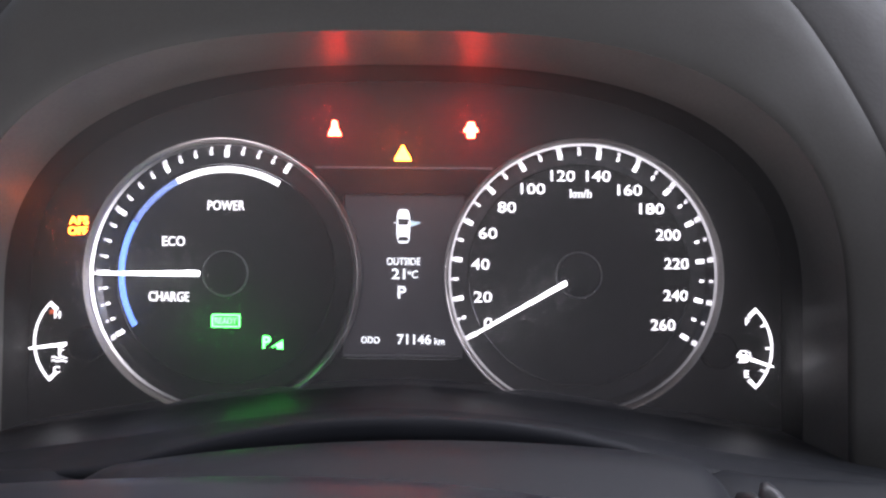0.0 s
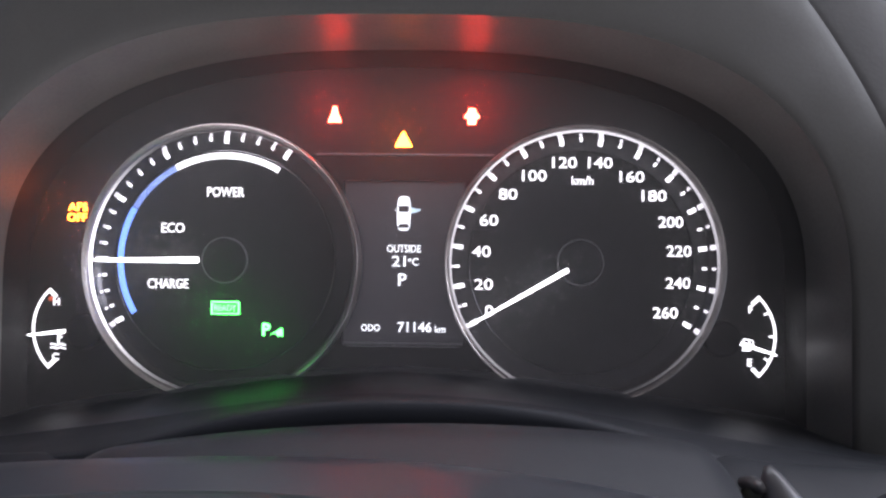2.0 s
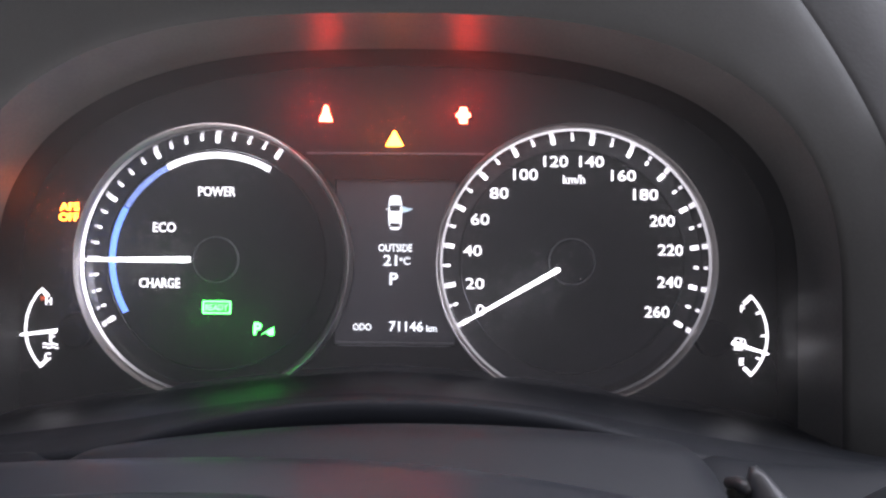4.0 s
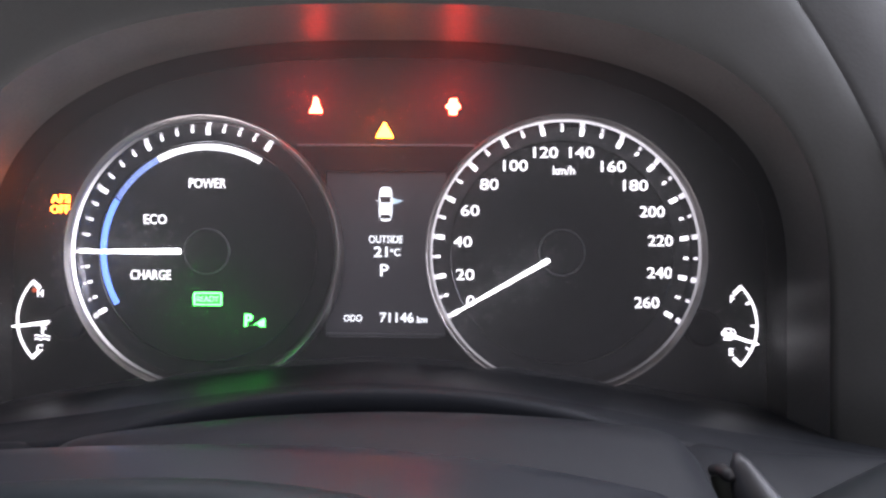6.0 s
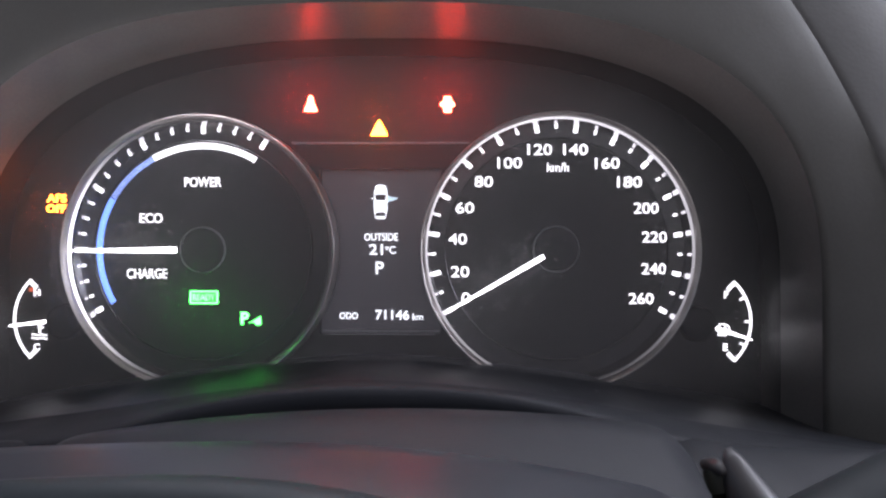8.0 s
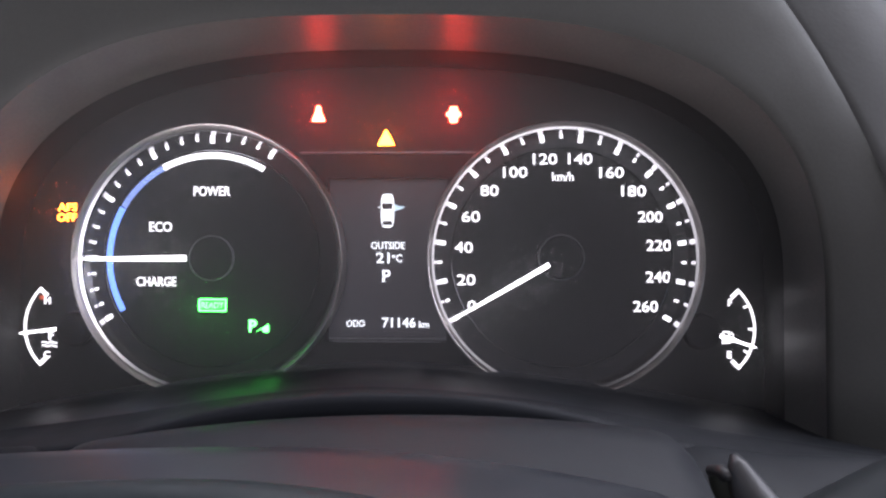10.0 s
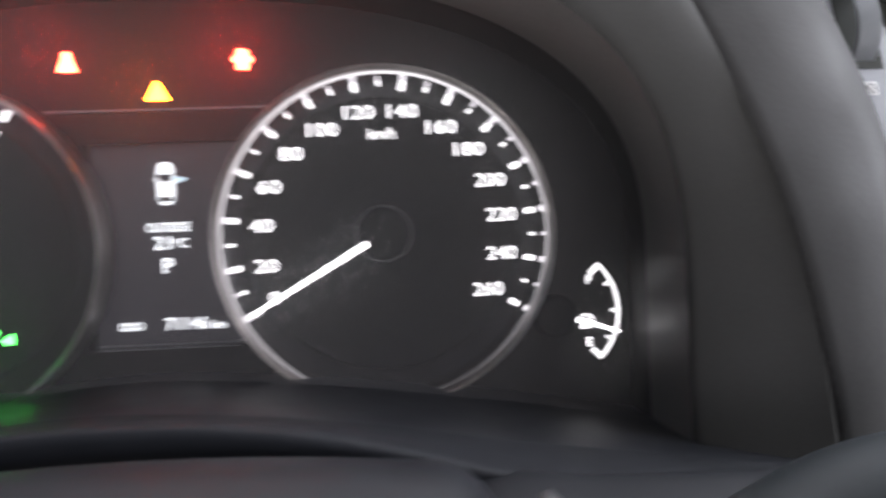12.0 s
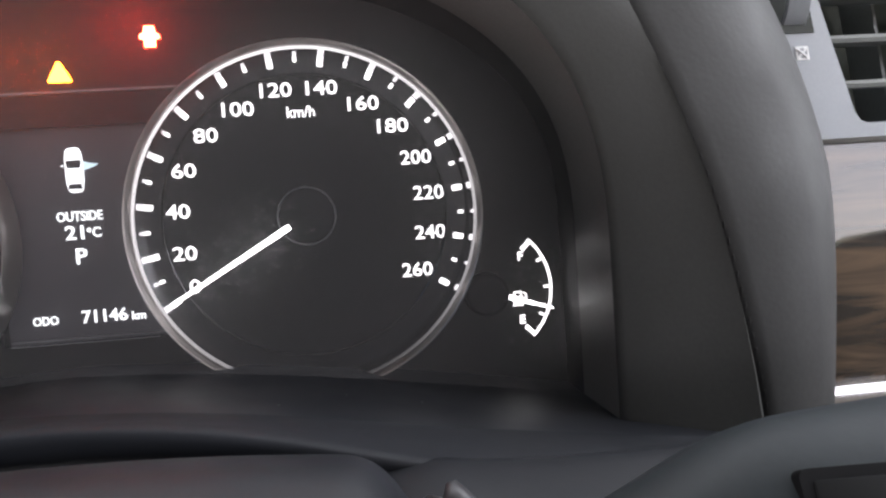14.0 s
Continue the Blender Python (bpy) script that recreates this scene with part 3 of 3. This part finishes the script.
bell = [(-0.0033, -0.0034), (0.0033, -0.0034), (0.0030, -0.0018), (0.0018, 0.0002), (0.0014, 0.0016), (0.0013, 0.0032), (0.0005, 0.0040), (-0.0005, 0.0040), (-0.0013, 0.0032), (-0.0014, 0.0016), (-0.0018, 0.0002), (-0.0030, -0.0018)]
warning_lamp("red lit seat belt warning lamp on black", bell, -0.0285, 0.0587, RED)
wings = [(-0.0020, -0.0038), (0.0020, -0.0038), (0.0022, -0.0010), (0.0038, -0.0008), (0.0036, 0.0006), (0.0022, 0.0014), (0.0018, 0.0036), (-0.0018, 0.0036), (-0.0022, 0.0014), (-0.0036, 0.0006), (-0.0038, -0.0008), (-0.0022, -0.0010)]
warning_lamp("red lit open door warning lamp on black", wings, 0.0270, 0.0585, RED)
tri = warning_lamp("amber lit master warning triangle on black", [(-0.0040, -0.0034), (0.0040, -0.0034), (0.0043, -0.0029), (0.0005, 0.0036), (-0.0005, 0.0036), (-0.0043, -0.0029)], -0.0006, 0.0488, AMBER)
afs = thing("headlamp_warning_lamp", (-0.132, 0.0028, 0.0185), "amber lit lettered headlamp warning lamp on black", "warning lamp", LAMPS)
part("lettering", lettering("AFS", -0.1326, 0.0205, 0.0032, 0.0022, width=0.0078, bold=0.0), AMBERTEXT, afs)
part("lettering", lettering("OFF", -0.1328, 0.0163, 0.0032, 0.0022, width=0.0078, bold=0.0), AMBERTEXT, afs)
low = thing("low_fuel_lamp", (0.137, 0.0028, -0.002), "unlit low fuel warning lamp on black", "warning lamp", LAMPS)
pump(0.1366, -0.0020, 0.0060, 0.0028, UNLIT, low)


# ---------- the lower shroud in front of the face ----------
lower = thing("lower_shroud", (0, -0.03, -0.06), "satin charcoal plastic ledge below the gauges", "dashboard trim")


def back_z(x):
    """Height of the ledge where it meets the face."""
    return -0.0423 - 0.321 * abs(x) ** 1.49


def front_z(x):
    """Height of the ledge's front edge: an arch over the steering column."""
    u = max(1e-4, 3.4 * abs(x - 0.009) ** 2.2)
    return -0.0416 - (u ** -4 + 0.0187 ** -4) ** -0.25


LX = [-0.22 + 0.44 * i / 110 for i in range(111)]
rows, nose = [], []
for x in LX:
    b, f = back_z(x), front_z(x)
    crease = b + 0.25 * (f - b) - 0.0006
    rows.append([(x, 0.004, b + 0.0002), (x, 0.0, b), (x, -0.025, b + 0.12 * (f - b)), (x, -0.044, b + 0.24 * (f - b)), (x, -0.0485, crease), (x, -0.0510, crease - 0.0004)])
    g = crease - 0.0004
    nose.append([(x, -0.0510, g), (x, -0.0540, g + 0.15 * (f - g) - 0.0006), (x, -0.0620, g + 0.5 * (f - g) - 0.0002), (x, -0.0690, f + 0.0002), (x, -0.0710, f - 0.0002), (x, -0.0717, f - 0.0009), (x, -0.0712, f - 0.0030), (x, -0.0700, f - 0.0055), (x, -0.0665, f - 0.0090), (x, -0.0600, f - 0.0120), (x, 0.004, f - 0.0160)])
part("ledge", sheet(rows), TRAY, lower, smooth=60)
part("front_edge", sheet(nose), NOSE, lower, "rounded front edge arching over the column", smooth=60)

specks = bmesh.new()
for i in range(14):
    x, y = random.uniform(-0.15, 0.17), random.uniform(-0.045, -0.012)
    z = back_z(x) + 0.10 * (front_z(x) - back_z(x))
    r = random.uniform(0.00008, 0.00018)
    for v in bmesh.ops.create_icosphere(specks, subdivisions=1, radius=r)["verts"]:
        v.co = Vector((x + v.co.x * 1.6, y + v.co.y, z + v.co.z * 0.7))
dust_ob = part("dust_specks", specks, SPECK)
tagged(dust_ob, "pale dust specks lying on the dark ledge", "dust", kind="stuff")

dash = thing("lower_dash_panel", (0, -0.06, -0.11), "charcoal plastic lower dashboard panel", "dashboard panel")
for side in (-1, 1):
    rows = []
    for i in range(41):
        x = side * (0.080 + 0.186 * i / 40)
        f = front_z(x) - 0.010 * max(0.0, 1 - i / 5) ** 1.5
        rows.append([(x, -0.0665, f - 0.0016), (x, -0.0690, f + 0.0006), (x, -0.0712, f + 0.0006), (x, -0.0740, f - 0.0002), (x, -0.0800, f - 0.0024), (x, -0.0920, f - 0.0085), (x, -0.1050, f - 0.0180), (x, -0.1250, f - 0.060)])
    part("panel", sheet(rows), PANEL, dash, smooth=60)
# added dark sheet: the shade in the gap round the column, as colour
part("gap_shade_sheet", sheet([[(x, y, z) for y, z in ((0.000, -0.062), (-0.05, -0.066), (-0.07, -0.09), (-0.10, -0.12))] for x in (-0.115, 0.0, 0.115)]), DARK, dash, "dark backing sheet that stands in for the shaded gap round the column", smooth=60)

# ---------- steering column cover, stalk and wheel ----------
column = thing("steering_column_cover", (0, -0.09, -0.10), "grained charcoal plastic steering column cover", "column cover")


def cover_rows(u0, u1, n):
    rows = []
    for i in range(25):
        y = -0.070 - 0.080 * i / 24
        rise = -0.0439 - 0.010 * max(0.0, (y + 0.092) / 0.022) ** 2 - 0.38 * max(0.0, -0.096 - y)
        row = []
        for k in range(n + 1):
            u = u0 + (u1 - u0) * k / n
            x = 0.005 + 0.093 * u
            e = max(0.0, abs(u) - 0.80) / 0.20
            row.append((x, y, rise - 0.9 * (x - 0.02) ** 2 - 0.019 * e ** 3))
        rows.append(row)
    return rows


part("upper_cover", sheet(cover_rows(-1.0, 0.72, 60)), COLUMN, column, smooth=60)
part("side_cover", sheet(cover_rows(0.72, 1.0, 20)), COLUMN, column, smooth=60)

stalk = thing("wiper_stalk", (0.104, -0.094, -0.062), "dark grey wiper stalk beside the column cover", "stalk")


def tube(points, radii, n=20, flat=1.0):
    """A tapered tube along a bent line."""
    rows = []
    pts = [Vector(p) for p in points]
    for i, p in enumerate(pts):
        d = (pts[min(i + 1, len(pts) - 1)] - pts[max(i - 1, 0)]).normalized()
        side = d.cross(Vector((0, 0, 1))).normalized() if abs(d.z) < 0.95 else Vector((1, 0, 0))
        up = side.cross(d).normalized()
        rows.append([p + side * radii[i] * math.cos(2 * math.pi * k / n) + up * radii[i] * flat * math.sin(2 * math.pi * k / n) for k in range(n)])
    bm = sheet(rows, closed=True)
    bm.faces.new([v for v in bm.verts][:n][::-1])
    bm.faces.new([v for v in bm.verts][-n:])
    return bm


part("collar", tube([(0.0980, -0.089, -0.0585), (0.0990, -0.093, -0.0576), (0.0993, -0.0965, -0.0574), (0.0994, -0.0985, -0.0577)], [0.0016, 0.0021, 0.0019, 0.0008]), LEVER, stalk, "dull grey collar", smooth=70)
# dark tube between collar and lever, added as the shade of their gap
part("stalk_gap_shade", tube([(0.0994, -0.0925, -0.0585), (0.1006, -0.0945, -0.0640), (0.1020, -0.0970, -0.0740), (0.103, -0.100, -0.084)], [0.0034, 0.0038, 0.0044, 0.0048]), DARK, stalk, "dark tube that stands in for the shaded gap beside the lever", smooth=70)
part("lever", tube([(0.1020, -0.0945, -0.0524), (0.1026, -0.0955, -0.0548), (0.1042, -0.0970, -0.0600), (0.1068, -0.100, -0.0660), (0.1100, -0.104, -0.0740), (0.113, -0.108, -0.084)], [0.0010, 0.0028, 0.0050, 0.0066, 0.0076, 0.0080], flat=0.9), LEVER, stalk, "glossy dark lever", smooth=70)

wheel = thing("steering_wheel", (0.03, -0.11, -0.12), "black leather steering wheel hub with a button spoke", "steering wheel")
# the hub's pad
rows = []
for y, dz in ((-0.1130, -0.0060), (-0.1140, -0.0025), (-0.1155, -0.0006), (-0.1180, 0.0), (-0.1220, -0.0006), (-0.1300, -0.0021), (-0.1380, -0.0037), (-0.1460, -0.0056), (-0.150, -0.010)):
    row = []
    for k in range(61):
        x = -0.16 + 0.262 * k / 60
        row.append((x, y, -0.0455 + dz - 1.2 * max(0.0, x + 0.014) ** 2 - 0.50 * min(0.0, x + 0.014) ** 2))
    rows.append(row)
part("hub_trim", sheet(rows), HUB, wheel, "smooth dark hub trim", smooth=70)
line = [-0.17 + 0.235 * i / 20 for i in range(21)]
part("hub_pad", tube([(x, -0.143, -0.0541 - 2.5 * max(0.0, x + 0.024) ** 2 - 1.0 * min(0.0, x + 0.024) ** 2) for x in line], [0.0085] * 21), WHEEL, wheel, "padded black leather hub", smooth=70)


def spoke_edge(x):
    """The height of the spoke's upper edge, rising toward the rim and levelling there."""
    rise = -0.0562 + 0.51 * (x - 0.097)
    level = -0.0338 + 0.055 * (x - 0.145)
    return -0.0016 * math.log(math.exp(-rise / 0.0016) + math.exp(-level / 0.0016))


rows = []
for k in range(61):
    x = 0.070 + 0.20 * k / 60
    top = spoke_edge(x)
    rows.append([(x, -0.116, top - 0.020), (x, -0.1195, top - 0.0075), (x, -0.1235, top - 0.0026), (x, -0.1275, top - 0.0006), (x, -0.1315, top), (x, -0.1355, top - 0.0010), (x, -0.1395, top - 0.0032), (x, -0.1430, top - 0.0068), (x, -0.1455, top - 0.0118), (x, -0.1475, top - 0.019), (x, -0.152, top - 0.05)])
part("spoke", sheet(rows), WHEEL, wheel, "dark grey spoke", smooth=70)


def on_spoke(bm):
    """Lays a flat piece, drawn upright about its top edge, on the spoke's sloping front."""
    return bmesh.ops.transform(bm, matrix=pose(0.1420, -0.1408, -0.0372, -26, 1.5, 0), verts=bm.verts) or bm


well = part("switch_well", on_spoke(prism(rounded(0.0125, -0.0075, 0.0250, 0.0150, 0.0012), -0.0006, 0.0040)), WELL, wheel, "recessed black switch well")
part("switch", on_spoke(box(0.0016, 0.0235, -0.0010, 0.0010, -0.0140, -0.0014, 0.0006)), SWITCH, well, "dark grey switch")

mark = bmesh.new()
for x, z, w, h in ((-0.0019, 0.0002, 0.0018, 0.0026), (0.0, 0.0005, 0.0028, 0.0009), (0.0019, 0.0002, 0.0018, 0.0026)):
    prism(rounded(x, z, w, h, 0.0004, 2), -0.0003, 0.0002, mark)
bmesh.ops.transform(mark, matrix=pose(0.1213, -0.1413, -0.0488, -42, 4, 0), verts=mark.verts)
part("spoke_sign", mark, PRINT, wheel, "small white printed sign")

# ---------- centre of the dashboard: vent, wood and strip ----------
VY = 0.012
vent = thing("air_vent", (0.30, VY, 0.01), "satin grey air vent with dark horizontal slats", "air vent")


def edge_x(z):
    """The slanting left edge of the vent's opening."""
    return 0.2670 - 0.315 * (z - 0.019) + 0.0


bez = bmesh.new()
left, right, top, bottom = 0.205, 0.46, 0.120, 0.0145
inner_pts = [(edge_x(0.110), 0.110), (edge_x(0.060), 0.060), (edge_x(0.0235), 0.0235), (edge_x(0.0195) + 0.0012, 0.0200), (edge_x(0.019) + 0.0040, 0.0190), (0.440, 0.0190), (0.440, 0.110)]
outer_pts = [(left, top), (left, 0.060), (left, 0.0235), (left, bottom), (edge_x(0.019) + 0.0040, bottom), (right, bottom), (right, top)]
front_o = [bez.verts.new((x, VY, z)) for x, z in outer_pts]
front_i = [bez.verts.new((x, VY, z)) for x, z in inner_pts]
lip_i = [bez.verts.new((x + (0.0012 if x < 0.3 else -0.0012), VY + 0.0025, z + (0.0008 if z < 0.05 else 0))) for x, z in inner_pts]
deep_i = [bez.verts.new((x + (0.0016 if x < 0.3 else -0.0016), VY + 0.05, z + (0.0012 if z < 0.05 else 0))) for x, z in inner_pts]
back_o = [bez.verts.new((x, VY + 0.03, z)) for x, z in outer_pts]
for i in range(7):
    j = (i + 1) % 7
    for p, q in ((front_o, front_i), (front_i, lip_i), (lip_i, deep_i), (back_o, front_o)):
        bez.faces.new((p[i], p[j], q[j], q[i]))
surround = part("surround", bez, GREY, vent, "satin grey surround", smooth=20)
part("duct", prism([(0.235, 0.012), (0.45, 0.012), (0.45, 0.118), (0.235, 0.118)], VY + 0.048, VY + 0.052), DUCT, vent, "dark duct")
for z in (0.0342, 0.0506, 0.0668, 0.0830, 0.099):
    x0 = edge_x(z) + 0.0008
    slat = sheet([[(x, VY + y, z + dz) for y, dz in ((0.005, -0.0014), (0.0042, 0.0), (0.005, 0.0013), (0.024, 0.0022), (0.024, 0.0008), (0.005, -0.0014))] for x in (x0, 0.30, 0.36, 0.439)])
    part("slat", slat, SLAT, vent, "grey horizontal slat")
for x in (0.266, 0.300, 0.334, 0.368, 0.402):
    part("vane", prism([(x, 0.020), (x + 0.0012, 0.020), (x - 0.012, 0.109), (x - 0.0132, 0.109)], VY + 0.026, VY + 0.044), SLAT, vent, "thin upright vane")
# no opening is cut: the slot's shade is a flat dark plate
part("thumb_slot_shade", prism([(0.2370, 0.0522), (0.2508, 0.0522), (0.2440, 0.0900), (0.2300, 0.0900)], VY - 0.0006, VY + 0.001), DARK, vent, "flat dark plate that stands in for the shaded slot")
rows = []
for w in (-0.0046, -0.0040, 0.0040, 0.0046):
    ring = []
    for k in range(320):
        r = 0.0185 - (0.0002 if k % 2 else 0.0) - (0.0008 if abs(w) > 0.0042 else 0.0)
        t = 2 * math.pi * k / 320
        z = 0.0700 + r * math.sin(t)
        ring.append((0.2424 - 0.16 * (z - 0.06) + w, VY + 0.0100 + r * math.cos(t), z))
    rows.append(ring)
part("thumb_wheel", sheet(rows, closed=True), THUMB, vent, "ridged grey thumb wheel", smooth=20)
sign = bmesh.new()
SX, SZ, SW = 0.2462, 0.0452, 0.0047
for x0, x1, z0, z1 in ((-0.5, 0.5, 0.38, 0.5), (-0.5, 0.5, -0.5, -0.38), (-0.5, -0.38, -0.38, 0.38), (0.38, 0.5, -0.38, 0.38)):
    prism([(SX + x * SW - 0.15 * z * SW, SZ + z * SW) for x, z in ((x0, z0), (x1, z0), (x1, z1), (x0, z1))], VY - 0.0004, VY + 0.0002, sign)
for d in (1, -1):
    prism([(SX + x * SW - 0.15 * z * SW, SZ + z * SW) for x, z in ((-0.40, -0.30 * d), (-0.30, -0.40 * d), (0.40, 0.30 * d), (0.30, 0.40 * d))], VY - 0.0006 + 0.0001 * d, VY + 0.0002, sign)
part("closed_sign", sign, PRINT, vent, "white crossed square print")

panel = thing("wood_trim_panel", (0.32, 0.0, -0.03), "lacquered dark wood dashboard panel with glossy reflections", "trim panel")
rows = []
for i in range(25):
    f = min(1.0, max(0.0, (i - 0.9) / 22.2))
    z = 0.0125 - 0.0835 * f
    y = 0.0100 - 0.0835 * (0.100 * f - 0.012 * f * f)
    rows.append([(x, y + 0.006 * max(0.0, (0.250 - x) / 0.03) ** 2 + (0.004 if i in (0, 24) else 0), z) for x in [0.215 + 0.245 * k / 24 for k in range(25)]])
part("wood_face", sheet(rows), WOOD, panel, smooth=60)
strip = thing("silver_trim_strip", (0.32, 0.0, -0.074), "bright silver trim strip below the wood panel", "trim strip")
part("strip", sheet([[(x, y, z) for y, z in ((0.004, -0.0704), (-0.0030, -0.0706), (-0.0036, -0.0712), (-0.0040, -0.0784), (-0.0034, -0.0792), (0.004, -0.0795))] for x in (0.215, 0.30, 0.46)]), SILVER, strip, smooth=60)
knee = thing("knee_panel", (0.32, 0.0, -0.14), "dull brown-grey plastic panel below the strip", "dashboard panel")
part("panel", sheet([[(x, y, z) for y, z in ((0.006, -0.0790), (-0.001, -0.0810), (-0.004, -0.10), (-0.002, -0.20))] for x in (0.215, 0.30, 0.46)]), COLUMN, knee, smooth=60)

# ---------- the cabin round it ----------


def wall(name, label, x0, x1, y0, y1, z0, z1):
    ob = part(name, box(x0, x1, y0, y1, z0, z1, 0.004, 1), CLOTH)
    return tagged(ob, label, "cabin wall", kind="structure")


wall("dashboard", "grey-beige dashboard body behind the instruments", -0.55, 1.05, 0.16, 0.30, -0.5, 0.10)
wall("floor", "grey-beige cabin floor lining", -0.60, 1.10, -2.15, 0.30, -0.75, -0.70)
wall("ceiling", "grey cabin roof lining", -0.60, 1.10, -2.15, 0.20, 0.50, 0.54)
wall("wall_driver_door", "grey-beige driver door below its window", -0.60, -0.55, -2.15, 0.30, -0.70, 0.13)
wall("wall_passenger_door", "grey-beige passenger door below its window", 1.05, 1.10, -2.15, 0.30, -0.70, 0.08)
wall("wall_rear", "grey-beige seat back behind the camera", -0.60, 1.10, -2.20, -2.15, -0.70, 0.20)
